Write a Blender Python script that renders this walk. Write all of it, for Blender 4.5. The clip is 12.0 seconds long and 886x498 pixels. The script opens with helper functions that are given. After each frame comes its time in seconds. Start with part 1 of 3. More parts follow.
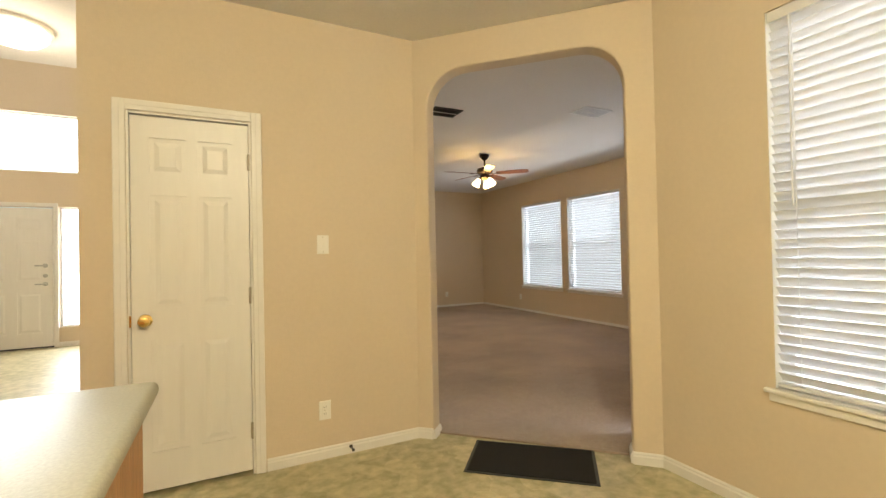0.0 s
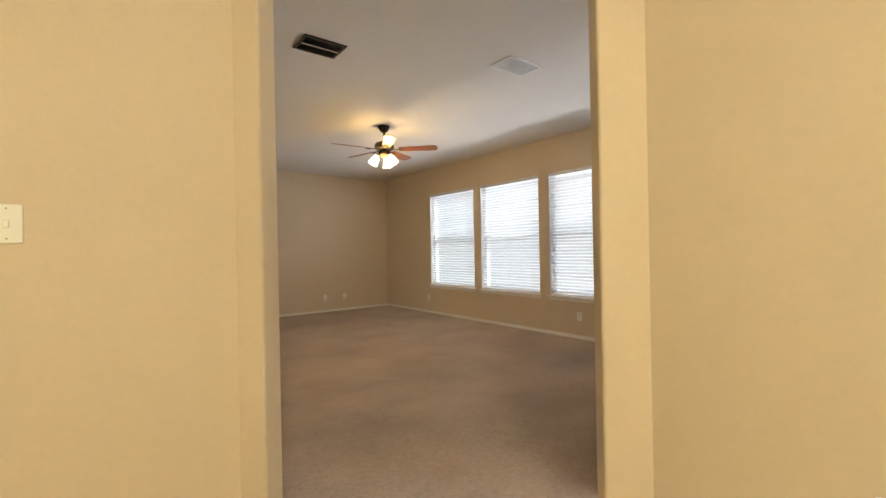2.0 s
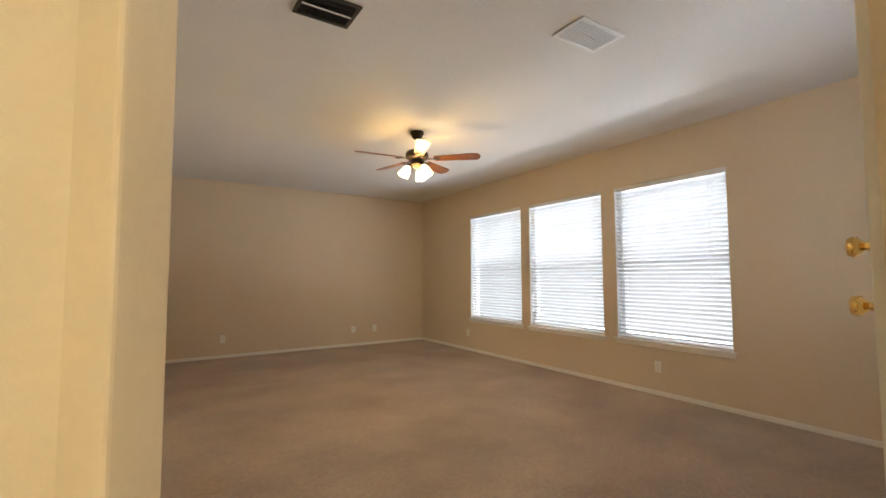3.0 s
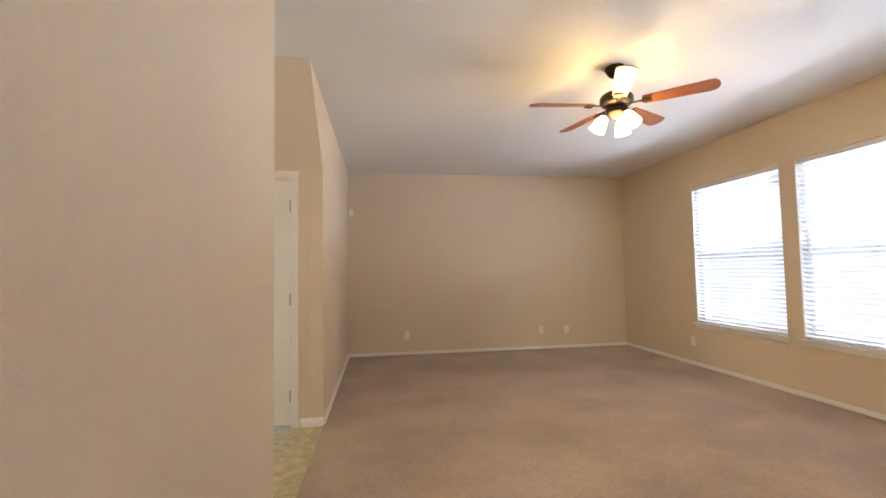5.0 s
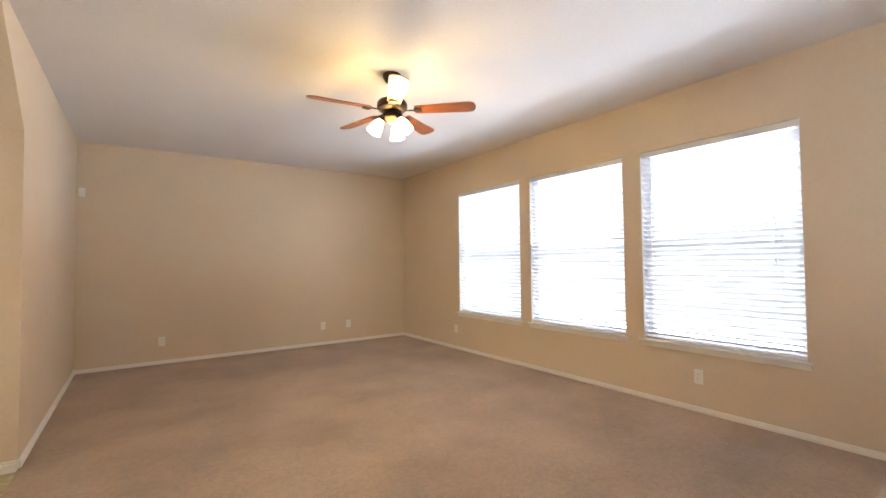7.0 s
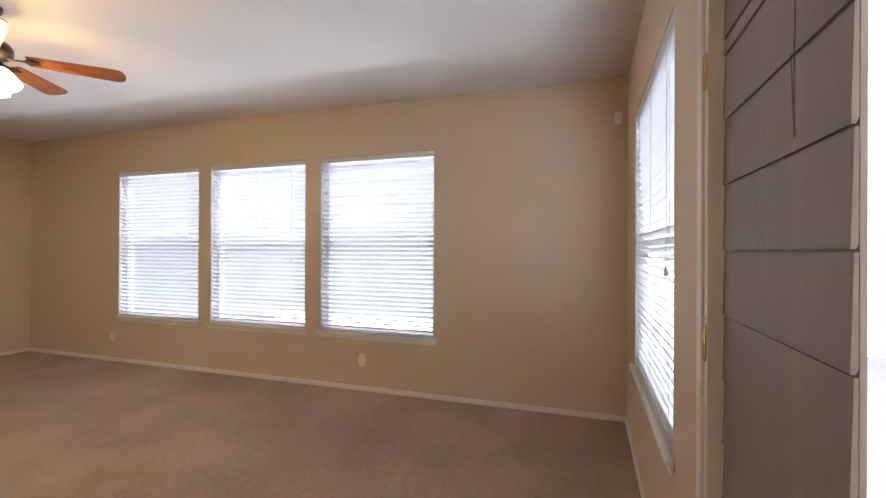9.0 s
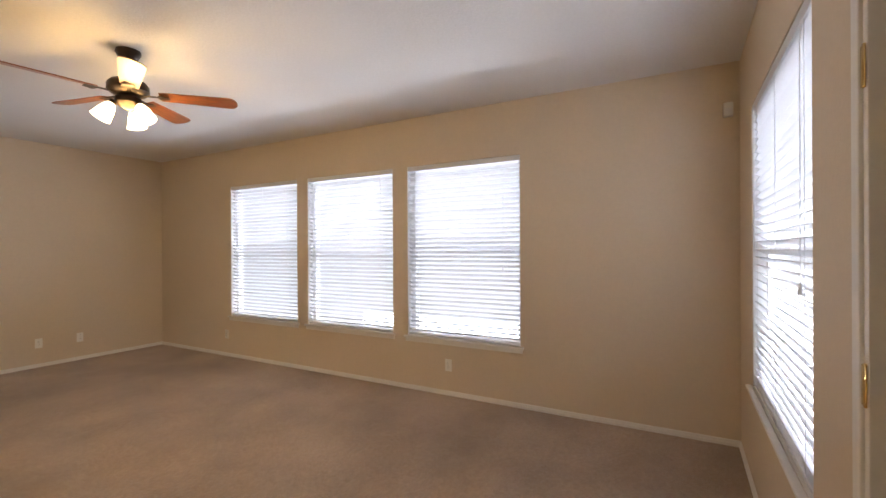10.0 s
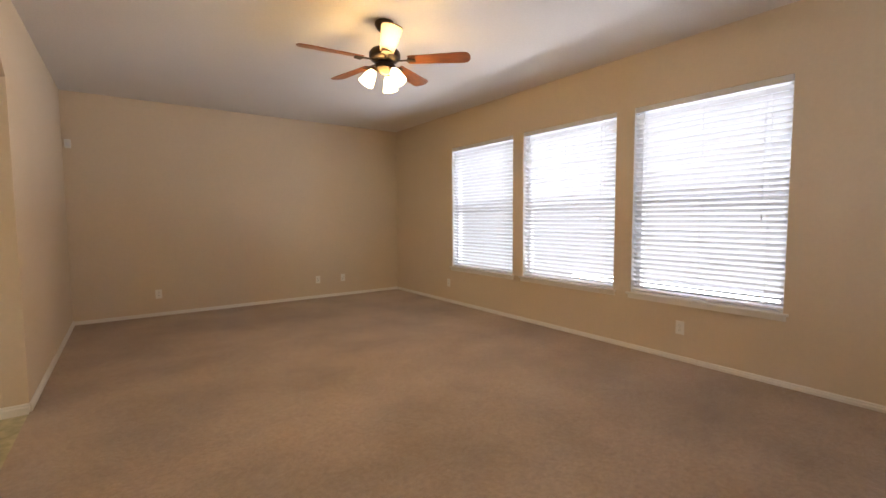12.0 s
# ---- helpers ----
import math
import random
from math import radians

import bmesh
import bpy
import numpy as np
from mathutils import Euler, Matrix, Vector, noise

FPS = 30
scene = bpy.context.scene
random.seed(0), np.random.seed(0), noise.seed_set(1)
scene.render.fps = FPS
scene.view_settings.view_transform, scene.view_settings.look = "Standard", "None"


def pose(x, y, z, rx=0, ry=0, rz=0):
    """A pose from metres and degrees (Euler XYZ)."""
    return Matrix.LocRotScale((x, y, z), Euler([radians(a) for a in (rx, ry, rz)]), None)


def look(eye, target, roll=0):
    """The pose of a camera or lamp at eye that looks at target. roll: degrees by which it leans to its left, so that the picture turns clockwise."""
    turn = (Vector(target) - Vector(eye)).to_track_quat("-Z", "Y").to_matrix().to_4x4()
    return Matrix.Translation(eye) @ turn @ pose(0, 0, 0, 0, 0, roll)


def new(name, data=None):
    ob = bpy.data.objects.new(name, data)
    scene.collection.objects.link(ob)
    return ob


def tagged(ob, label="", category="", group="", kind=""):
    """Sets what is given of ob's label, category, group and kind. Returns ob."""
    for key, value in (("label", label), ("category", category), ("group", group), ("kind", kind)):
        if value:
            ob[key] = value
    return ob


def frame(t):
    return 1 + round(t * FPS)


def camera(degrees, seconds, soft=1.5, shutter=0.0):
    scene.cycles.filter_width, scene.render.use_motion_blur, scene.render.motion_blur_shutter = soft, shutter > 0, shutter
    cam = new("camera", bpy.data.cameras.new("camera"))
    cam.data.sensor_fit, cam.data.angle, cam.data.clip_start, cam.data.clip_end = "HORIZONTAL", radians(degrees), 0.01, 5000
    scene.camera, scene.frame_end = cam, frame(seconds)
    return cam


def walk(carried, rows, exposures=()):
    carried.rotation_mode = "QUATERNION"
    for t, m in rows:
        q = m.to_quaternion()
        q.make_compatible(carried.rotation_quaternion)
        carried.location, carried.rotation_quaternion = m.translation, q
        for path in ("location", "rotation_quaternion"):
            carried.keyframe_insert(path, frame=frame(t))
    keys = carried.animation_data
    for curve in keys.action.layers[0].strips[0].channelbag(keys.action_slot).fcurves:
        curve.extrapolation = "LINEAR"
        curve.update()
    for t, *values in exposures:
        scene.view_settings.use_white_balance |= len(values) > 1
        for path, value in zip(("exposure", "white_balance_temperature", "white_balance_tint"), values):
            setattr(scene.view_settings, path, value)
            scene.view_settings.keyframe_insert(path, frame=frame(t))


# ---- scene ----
cam = camera(90.9, 12.0)
PATH = [
    (0, (0.295, 0.356, 1.244), (1.183, 2.148, 1.268), -1.2),
    (0.5, (0.35, 0.429, 1.213), (1.433, 2.107, 1.109), -1.0),
    (1, (0.56, 0.669, 1.23), (1.737, 2.286, 1.232), -1.0),
    (1.5, (0.812, 0.978, 1.217), (1.995, 2.59, 1.175), 0.2),
    (2, (1.049, 1.317, 1.222), (2.282, 2.892, 1.22), -1.1),
    (2.5, (1.334, 1.707, 1.226), (2.525, 3.311, 1.306), -1.1),
    (4.5, (2.031, 2.833, 1.266), (2.5, 4.773, 1.388), 0.3),
    (5, (2.035, 2.973, 1.238), (2.321, 4.95, 1.34), -1.0),
    (5.5, (2.005, 3.029, 1.228), (2.325, 5.002, 1.297), -1.2),
    (6, (2.06, 3.032, 1.22), (2.592, 4.959, 1.285), -1.0),
    (6.5, (2.065, 3.013, 1.241), (2.93, 4.816, 1.304), -0.9),
    (7, (2.162, 2.944, 1.257), (3.308, 4.581, 1.318), -0.6),
    (7.5, (2.191, 2.853, 1.312), (3.638, 4.234, 1.35), -0.8),
    (9.5, (2.261, 2.66, 1.373), (4.181, 3.219, 1.378), 0.5),
    (10, (2.256, 2.735, 1.415), (4.009, 3.698, 1.413), -0.3),
    (10.5, (2.207, 2.833, 1.317), (3.674, 4.192, 1.37), 0.4),
    (11, (2.197, 2.871, 1.343), (3.415, 4.457, 1.384), -0.1),
    (11.5, (2.182, 2.878, 1.308), (3.328, 4.516, 1.37), 0.1),
    (12, (2.133, 2.903, 1.244), (3.301, 4.52, 1.104), -0.3),
]

EXPOSURE = [(0.0, -0.05, 6600, 10), (2.7, 0.22, 6600, 10), (4.4, 0.5, 5900, 13), (5.2, 0.82, 5950, 14), (6.5, 0.98, 5900, 14), (7.7, 0.45, 6300, 15), (9.3, 0.25, 6050, 17), (10.2, 0.22, 6400, 17), (11.5, 0.22, 6600, 17), (12.0, 0.25, 6600, 17)]
walk(cam, [(t, look(eye, target, roll)) for t, eye, target, roll in PATH], EXPOSURE)

# ---- world and large lights ----
SUN_EL, SUN_AZ = 56.0, 170.0
world = bpy.data.worlds.new("sky")
scene.world = world
world.use_nodes = True
wn = world.node_tree
sky = wn.nodes.new("ShaderNodeTexSky")
sky.sky_type, sky.sun_disc = "NISHITA", False
sky.sun_elevation, sky.sun_rotation = radians(SUN_EL), radians(SUN_AZ)
wn.links.new(sky.outputs[0], wn.nodes["Background"].inputs[0])
wn.nodes["Background"].inputs[1].default_value = 0.15
sun = new("sun", bpy.data.lights.new("sun", "SUN"))
sun.data.energy, sun.data.angle, sun.data.color = 1.4, radians(18), (1.0, 0.95, 0.88)
sx, sy = math.sin(radians(SUN_AZ)) * math.cos(radians(SUN_EL)), math.cos(radians(SUN_AZ)) * math.cos(radians(SUN_EL))
sun.matrix_world = look((sx * 30, sy * 30, math.sin(radians(SUN_EL)) * 30), (0, 0, 0))


def window_lamp(name, eye, target, w, h, power, color=(0.80, 0.89, 1.0)):
    """An area lamp added outside the windows, standing in for daylight."""
    lamp = new(name, bpy.data.lights.new(name, "AREA"))
    lamp.data.shape, lamp.data.size, lamp.data.size_y = "RECTANGLE", w, h
    lamp.data.energy, lamp.data.color = power, color
    lamp.matrix_world = look(eye, target)
    return lamp


def bulb(name, place, power, color, radius):
    lamp = new(name, bpy.data.lights.new(name, "POINT"))
    lamp.data.energy, lamp.data.color, lamp.data.shadow_soft_size = power, color, radius
    lamp.location = place
    return lamp


DAY = 140.0
for y in (7.325, 5.9455, 4.574):
    window_lamp("window_daylight", (7.4, y, 3.6), (6.05, y, 1.25), 1.3, 1.4, DAY)
# South lamp is turned up well past the others to brighten the room.
window_lamp("window_daylight", (4.68, 0.95, 3.6), (4.68, 2.3, 1.25), 1.3, 1.4, 430.0)
window_lamp("window_daylight", (3.9, 0.87, 3.6), (2.6, 0.87, 1.35), 1.3, 1.4, 110.0, (0.97, 0.98, 1.0))
# Added low lamp, in place of light the ground throws up at the ceiling.
window_lamp("ground_bounce", (8.9, 5.95, 0.02), (5.95, 5.95, 1.4), 4.4, 0.4, 145.0, (0.84, 0.91, 1.0))
window_lamp("transom_daylight", (-2.3, 8.85, 3.0), (-2.3, 0, 3.0), 1.4, 0.85, 150.0, (0.9, 0.97, 1.0))
window_lamp("sidelight_daylight", (-1.76, 8.86, 1.17), (-1.76, 0, 1.0), 0.34, 1.78, 60.0, (0.95, 0.97, 1.0))
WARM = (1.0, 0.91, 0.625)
bulb("fan_bulb", (3.77, 5.91, 2.30), 40.0, (1.0, 0.65, 0.22), 0.16)
# Kitchen bulb stands out of view, inferred from the warm-lit walls.
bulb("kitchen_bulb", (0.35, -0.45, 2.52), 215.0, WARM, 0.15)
bulb("hall_bulb", (-0.87, 3.93, 2.55), 16.0, (1.0, 0.91, 0.74), 0.12)


# ---- materials ----
def material(name, base, rough=0.6, metal=0.0, fine=0.0, fine_scale=60.0, broad=0.0, broad_scale=1.5, bump=0.0,
             bump_scale=200.0, sheen=0.0, stretch=(1, 1, 1), per_object=0.0, coat=0.0):
    m = bpy.data.materials.new(name)
    m.use_nodes = True
    n, l = m.node_tree.nodes, m.node_tree.links
    p = n["Principled BSDF"]
    p.inputs["Base Color"].default_value = (*base, 1)
    p.inputs["Roughness"].default_value, p.inputs["Metallic"].default_value = rough, metal
    p.inputs["Sheen Weight"].default_value, p.inputs["Coat Weight"].default_value = sheen, coat
    tc, mp = n.new("ShaderNodeTexCoord"), n.new("ShaderNodeMapping")
    mp.inputs["Scale"].default_value = stretch
    l.new(tc.outputs["Object"], mp.inputs[0])
    colour = None
    for amount, scale, detail in ((fine, fine_scale, 4), (broad, broad_scale, 3)):
        if not amount:
            continue
        tex, ramp, mix = n.new("ShaderNodeTexNoise"), n.new("ShaderNodeMapRange"), n.new("ShaderNodeMix")
        tex.inputs["Scale"].default_value, tex.inputs["Detail"].default_value = scale, detail
        l.new(mp.outputs[0], tex.inputs["Vector"])
        ramp.inputs[1].default_value, ramp.inputs[2].default_value = 0.3, 0.7
        ramp.inputs[3].default_value, ramp.inputs[4].default_value = 1 - amount, 1 + amount * 0.6
        l.new(tex.outputs[0], ramp.inputs[0])
        mix.data_type, mix.blend_type = "RGBA", "MULTIPLY"
        mix.inputs[0].default_value = 1.0
        if colour is None:
            mix.inputs[6].default_value = (*base, 1)
        else:
            l.new(colour, mix.inputs[6])
        l.new(ramp.outputs[0], mix.inputs[7])
        colour = mix.outputs[2]
    if per_object:
        info, ramp, mix = n.new("ShaderNodeObjectInfo"), n.new("ShaderNodeMapRange"), n.new("ShaderNodeMix")
        ramp.inputs[3].default_value, ramp.inputs[4].default_value = 1 - per_object, 1.0
        l.new(info.outputs["Random"], ramp.inputs[0])
        mix.data_type, mix.blend_type = "RGBA", "MULTIPLY"
        mix.inputs[0].default_value = 1.0
        mix.inputs[6].default_value = (*base, 1)
        if colour is not None:
            l.new(colour, mix.inputs[6])
        l.new(ramp.outputs[0], mix.inputs[7])
        colour = mix.outputs[2]
    if colour is not None:
        l.new(colour, p.inputs["Base Color"])
    if bump:
        tex, b = n.new("ShaderNodeTexNoise"), n.new("ShaderNodeBump")
        tex.inputs["Scale"].default_value, tex.inputs["Detail"].default_value = bump_scale, 3
        b.inputs["Strength"].default_value, b.inputs["Distance"].default_value = bump, 0.004
        l.new(mp.outputs[0], tex.inputs["Vector"])
        l.new(tex.outputs[0], b.inputs["Height"])
        l.new(b.outputs[0], p.inputs["Normal"])
    return m


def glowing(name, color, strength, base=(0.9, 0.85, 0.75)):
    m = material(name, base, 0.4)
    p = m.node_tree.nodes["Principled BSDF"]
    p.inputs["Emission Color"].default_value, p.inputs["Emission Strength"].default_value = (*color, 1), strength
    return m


def vinyl_material():
    """Sheet vinyl with a mottled olive and cream stone pattern."""
    m = material("vinyl", (0.42, 0.36, 0.2), 0.35, bump=0.05, bump_scale=30)
    n, l = m.node_tree.nodes, m.node_tree.links
    p = n["Principled BSDF"]
    tc = n.new("ShaderNodeTexCoord")
    wob, add = n.new("ShaderNodeTexNoise"), n.new("ShaderNodeMix")
    wob.inputs["Scale"].default_value = 5.0
    add.data_type = "RGBA"
    add.inputs[0].default_value = 0.12
    vor, ramp = n.new("ShaderNodeTexVoronoi"), n.new("ShaderNodeValToRGB")
    vor.inputs["Scale"].default_value = 8.0
    l.new(tc.outputs["Object"], wob.inputs["Vector"])
    l.new(tc.outputs["Object"], add.inputs[6])
    l.new(wob.outputs[1], add.inputs[7])
    l.new(add.outputs[2], vor.inputs["Vector"])
    el = ramp.color_ramp.elements
    el[0].color, el[1].color = (0.33, 0.29, 0.14, 1), (0.62, 0.55, 0.34, 1)
    sep, fine, mix = n.new("ShaderNodeSeparateColor"), n.new("ShaderNodeTexNoise"), n.new("ShaderNodeMix")
    l.new(vor.outputs["Color"], sep.inputs[0])
    l.new(sep.outputs[0], ramp.inputs[0])
    fine.inputs["Scale"].default_value, fine.inputs["Detail"].default_value = 14.0, 6
    l.new(tc.outputs["Object"], fine.inputs["Vector"])
    r2 = n.new("ShaderNodeValToRGB")
    r2.color_ramp.elements[0].position, r2.color_ramp.elements[1].position = 0.35, 0.68
    r2.color_ramp.elements[0].color, r2.color_ramp.elements[1].color = (0.3, 0.28, 0.14, 1), (0.66, 0.58, 0.38, 1)
    l.new(fine.outputs[0], r2.inputs[0])
    mix.data_type = "RGBA"
    mix.inputs[0].default_value = 0.6
    l.new(ramp.outputs[0], mix.inputs[6])
    l.new(r2.outputs[0], mix.inputs[7])
    l.new(mix.outputs[2], p.inputs["Base Color"])
    return m


def glass_material():
    m = bpy.data.materials.new("window_glass")
    m.use_nodes = True
    p = m.node_tree.nodes["Principled BSDF"]
    p.inputs["Base Color"].default_value = (0.98, 1, 0.99, 1)
    p.inputs["Roughness"].default_value, p.inputs["Transmission Weight"].default_value, p.inputs["IOR"].default_value = 0.0, 1.0, 1.45
    return m


PAINT = material("wall_paint", (0.672, 0.56, 0.42), 0.75, fine=0.02, fine_scale=40, broad=0.03, broad_scale=0.9, bump=0.22, bump_scale=130)
CEIL = material("ceiling_paint", (0.74, 0.71, 0.675), 0.85, fine=0.03, fine_scale=50, broad=0.02, bump=0.5, bump_scale=70)
TRIM = material("trim_white", (0.80, 0.77, 0.72), 0.4, fine=0.02, fine_scale=20, broad=0.02, bump=0.04, bump_scale=90)
DOORW = material("door_white", (0.80, 0.77, 0.72), 0.38, fine=0.02, fine_scale=30, broad=0.03, bump=0.08, bump_scale=150, stretch=(1, 1, 0.15))
CARPET = material("carpet", (0.425, 0.312, 0.23), 0.95, fine=0.16, fine_scale=45, broad=0.24, broad_scale=1.25, stretch=(1.0, 1.1, 1), bump=0.9, bump_scale=380, sheen=0.25)
VINYL = vinyl_material()
BLIND = material("blind_white", (0.70, 0.70, 0.71), 0.45, fine=0.02, fine_scale=30, per_object=0.06)
VINYLW = material("window_vinyl", (0.84, 0.85, 0.86), 0.35, fine=0.02, fine_scale=15)
GLASS = glass_material()
BRASS = material("brass", (0.80, 0.56, 0.2), 0.18, 1.0, fine=0.05, fine_scale=30)
STEEL = material("hinge_metal", (0.5, 0.45, 0.36), 0.4, 1.0, fine=0.08, fine_scale=60)
NICKEL = material("satin_nickel", (0.45, 0.45, 0.43), 0.35, 1.0, fine=0.05, fine_scale=40)
BRONZE = material("dark_bronze", (0.045, 0.03, 0.02), 0.35, 0.7, fine=0.15, fine_scale=40)
BLADE = material("blade_wood", (0.30, 0.10, 0.035), 0.32, fine=0.35, fine_scale=9, broad=0.15, broad_scale=3, stretch=(1, 12, 12))
SHADE = glowing("lit_glass", (1.0, 0.80, 0.48), 5.0)
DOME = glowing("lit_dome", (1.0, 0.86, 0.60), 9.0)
PLASTIC = material("plate_white", (0.82, 0.80, 0.74), 0.35, fine=0.01, fine_scale=40)
SLOT = material("slot_dark", (0.05, 0.045, 0.04), 0.6)
MATM = material("doormat_black", (0.012, 0.011, 0.011), 0.95, fine=0.4, fine_scale=500, broad=0.2, broad_scale=8, bump=1.0, bump_scale=450)
COUNTER = material("counter_laminate", (0.40, 0.385, 0.31), 0.42, fine=0.12, fine_scale=160, broad=0.05, broad_scale=6)
OAK = material("oak", (0.52, 0.25, 0.085), 0.42, fine=0.25, fine_scale=12, broad=0.1, broad_scale=2, stretch=(10, 10, 0.8), bump=0.1, bump_scale=60)
SIDING = material("siding_grey", (0.30, 0.265, 0.25), 0.7, fine=0.05, fine_scale=25, broad=0.10, broad_scale=3.5, stretch=(3, 3, 0.8), bump=0.2, bump_scale=60, per_object=0.06)
CABLE = material("cable_grey", (0.2, 0.175, 0.16), 0.6, fine=0.05)
GRASS = material("ground_grass", (0.10, 0.12, 0.05), 0.95, fine=0.4, fine_scale=20, broad=0.3, broad_scale=0.6, bump=0.6, bump_scale=50)
CONCRETE = material("concrete", (0.42, 0.40, 0.37), 0.85, fine=0.1, fine_scale=40, broad=0.12, broad_scale=1.5, bump=0.3)
VENTD = material("vent_dark", (0.035, 0.032, 0.03), 0.6, fine=0.2, fine_scale=30)
VENTW = material("vent_white", (0.80, 0.79, 0.77), 0.4, fine=0.03, fine_scale=30)
GAP = material("vent_gap", (0.62, 0.62, 0.63), 0.6, fine=0.1, fine_scale=30)
TRACK = material("black_gasket", (0.03, 0.03, 0.03), 0.5)


# ---- mesh helpers ----
def box(bm, x0, y0, z0, x1, y1, z1, m=None):
    """A box between two corners."""
    made = bmesh.ops.create_cube(bm, size=1.0)["verts"]
    for v in made:
        v.co = Vector((x0 if v.co.x < 0 else x1, y0 if v.co.y < 0 else y1, z0 if v.co.z < 0 else z1))
        if m is not None:
            v.co = m @ v.co
    return made


def soft_box(bm, x0, y0, z0, x1, y1, z1, r=0.003, seg=2, m=None):
    made = box(bm, min(x0, x1), min(y0, y1), min(z0, z1), max(x0, x1), max(y0, y1), max(z0, z1))
    edges = {e for v in made for e in v.link_edges}
    out = bmesh.ops.bevel(bm, geom=list(edges), offset=r, segments=seg, affect="EDGES", profile=0.5)
    if m is not None:
        vs = set(out["verts"]) | {v for v in made if v.is_valid}
        for v in vs:
            v.co = m @ v.co


def lathe(bm, profile, seg=24, m=None):
    """A turned shape from (radius, height) pairs round z."""
    rings = []
    for r, z in profile:
        if r < 1e-5:
            rings.append([bm.verts.new((0, 0, z))])
        else:
            rings.append([bm.verts.new((r * math.cos(2 * math.pi * i / seg), r * math.sin(2 * math.pi * i / seg), z)) for i in range(seg)])
    for a, b in zip(rings, rings[1:]):
        for i in range(seg):
            q = [a[i % len(a)], a[(i + 1) % len(a)], b[(i + 1) % len(b)], b[i % len(b)]]
            q = list(dict.fromkeys(q))
            if len(q) > 2:
                bm.faces.new(q)
    if m is not None:
        for ring in rings:
            for v in ring:
                v.co = m @ v.co


def rod(bm, a, b, r, seg=10):
    a, b = Vector(a), Vector(b)
    turn = (b - a).to_track_quat("Z", "Y").to_matrix().to_4x4()
    n = (b - a).length
    lathe(bm, ((0, 0), (r, 0), (r, n), (0, n)), seg, Matrix.Translation(a) @ turn)


def prism(bm, outline, depth, m):
    """An outline in the local x, z plane, drawn out along local y by depth."""
    a = [bm.verts.new(m @ Vector((x, 0, z))) for x, z in outline]
    b = [bm.verts.new(m @ Vector((x, depth, z))) for x, z in outline]
    bm.faces.new(a)
    bm.faces.new(b[::-1])
    for i in range(len(a)):
        j = (i + 1) % len(a)
        bm.faces.new((a[j], a[i], b[i], b[j]))


def mesh_of(name, bm, mat, smooth=False):
    bmesh.ops.recalc_face_normals(bm, faces=bm.faces[:])
    me = bpy.data.meshes.new(name)
    bm.to_mesh(me)
    bm.free()
    me.materials.append(mat)
    if smooth:
        me.shade_smooth()
        me.set_sharp_from_angle(angle=radians(38))
    return me


def solid(name, bm, mat, label="", category="", kind="", group="", smooth=False):
    return tagged(new(name, mesh_of(name, bm, mat, smooth)), label, category, group, kind)


def part(name, bm, mat, parent, label="", smooth=False):
    ob = new(name, mesh_of(name, bm, mat, smooth))
    ob.parent = parent
    return tagged(ob, label)


def empty(name, place, label, category, group="", kind="", turn=0.0):
    ob = new(name)
    ob.matrix_world = pose(*place, 0, 0, turn)
    return tagged(ob, label, category, group, kind)


def wall(name, p0, p1, thick, height, openings=(), mat=None, label="tan painted drywall with light orange-peel texture", base=0.0):
    """A wall whose inner face runs from p0 to p1; its thickness lies to the right of that way. Openings: (s0, s1, z0, z1)."""
    p0, p1 = Vector((*p0, 0)), Vector((*p1, 0))
    length = (p1 - p0).length
    u = (p1 - p0) / length
    nrm = Vector((u.y, -u.x, 0))
    ss = sorted({0.0, length, *[o[0] for o in openings], *[o[1] for o in openings]})
    zs = sorted({base, height, *[o[2] for o in openings], *[o[3] for o in openings]})
    full = {}
    for i in range(len(ss) - 1):
        for k in range(len(zs) - 1):
            s, z = (ss[i] + ss[i + 1]) / 2, (zs[k] + zs[k + 1]) / 2
            full[i, k] = not any(o[0] < s < o[1] and o[2] < z < o[3] for o in openings)
    bm = bmesh.new()
    at = lambda s, d, z: bm.verts.new(p0 + u * s + nrm * d + Vector((0, 0, z)))
    for (i, k), yes in full.items():
        if not yes:
            continue
        s0, s1, z0, z1 = ss[i], ss[i + 1], zs[k], zs[k + 1]
        for d in (0, thick):
            bm.faces.new((at(s0, d, z0), at(s1, d, z0), at(s1, d, z1), at(s0, d, z1)))
        for di, s in ((-1, s0), (1, s1)):
            if not full.get((i + di, k)):
                bm.faces.new((at(s, 0, z0), at(s, thick, z0), at(s, thick, z1), at(s, 0, z1)))
        for dk, z in ((-1, z0), (1, z1)):
            if not full.get((i, k + dk)):
                bm.faces.new((at(s0, 0, z), at(s0, thick, z), at(s1, thick, z), at(s1, 0, z)))
    bmesh.ops.remove_doubles(bm, verts=bm.verts[:], dist=1e-5)
    return solid(name, bm, mat or PAINT, label, "wall", "structure")


BASE_PROFILE = ((0, 0), (0.014, 0), (0.014, 0.046), (0.009, 0.054), (0.009, 0.062), (0.003, 0.070), (0, 0.070))


def baseboard(p0, p1, z=0.0):
    """A skirting board from p0 to p1, standing out to the left of that way."""
    p0, p1 = Vector((*p0, z)), Vector((*p1, z))
    u = (p1 - p0).normalized()
    out = Vector((-u.y, u.x, 0))
    m = Matrix(((out.x, u.x, 0, p0.x), (out.y, u.y, 0, p0.y), (0, 0, 1, p0.z), (0, 0, 0, 1)))
    bm = bmesh.new()
    prism(bm, BASE_PROFILE, (p1 - p0).length, m)
    return solid("baseboard", bm, TRIM, "white painted baseboard along the wall", "baseboard", "structure")


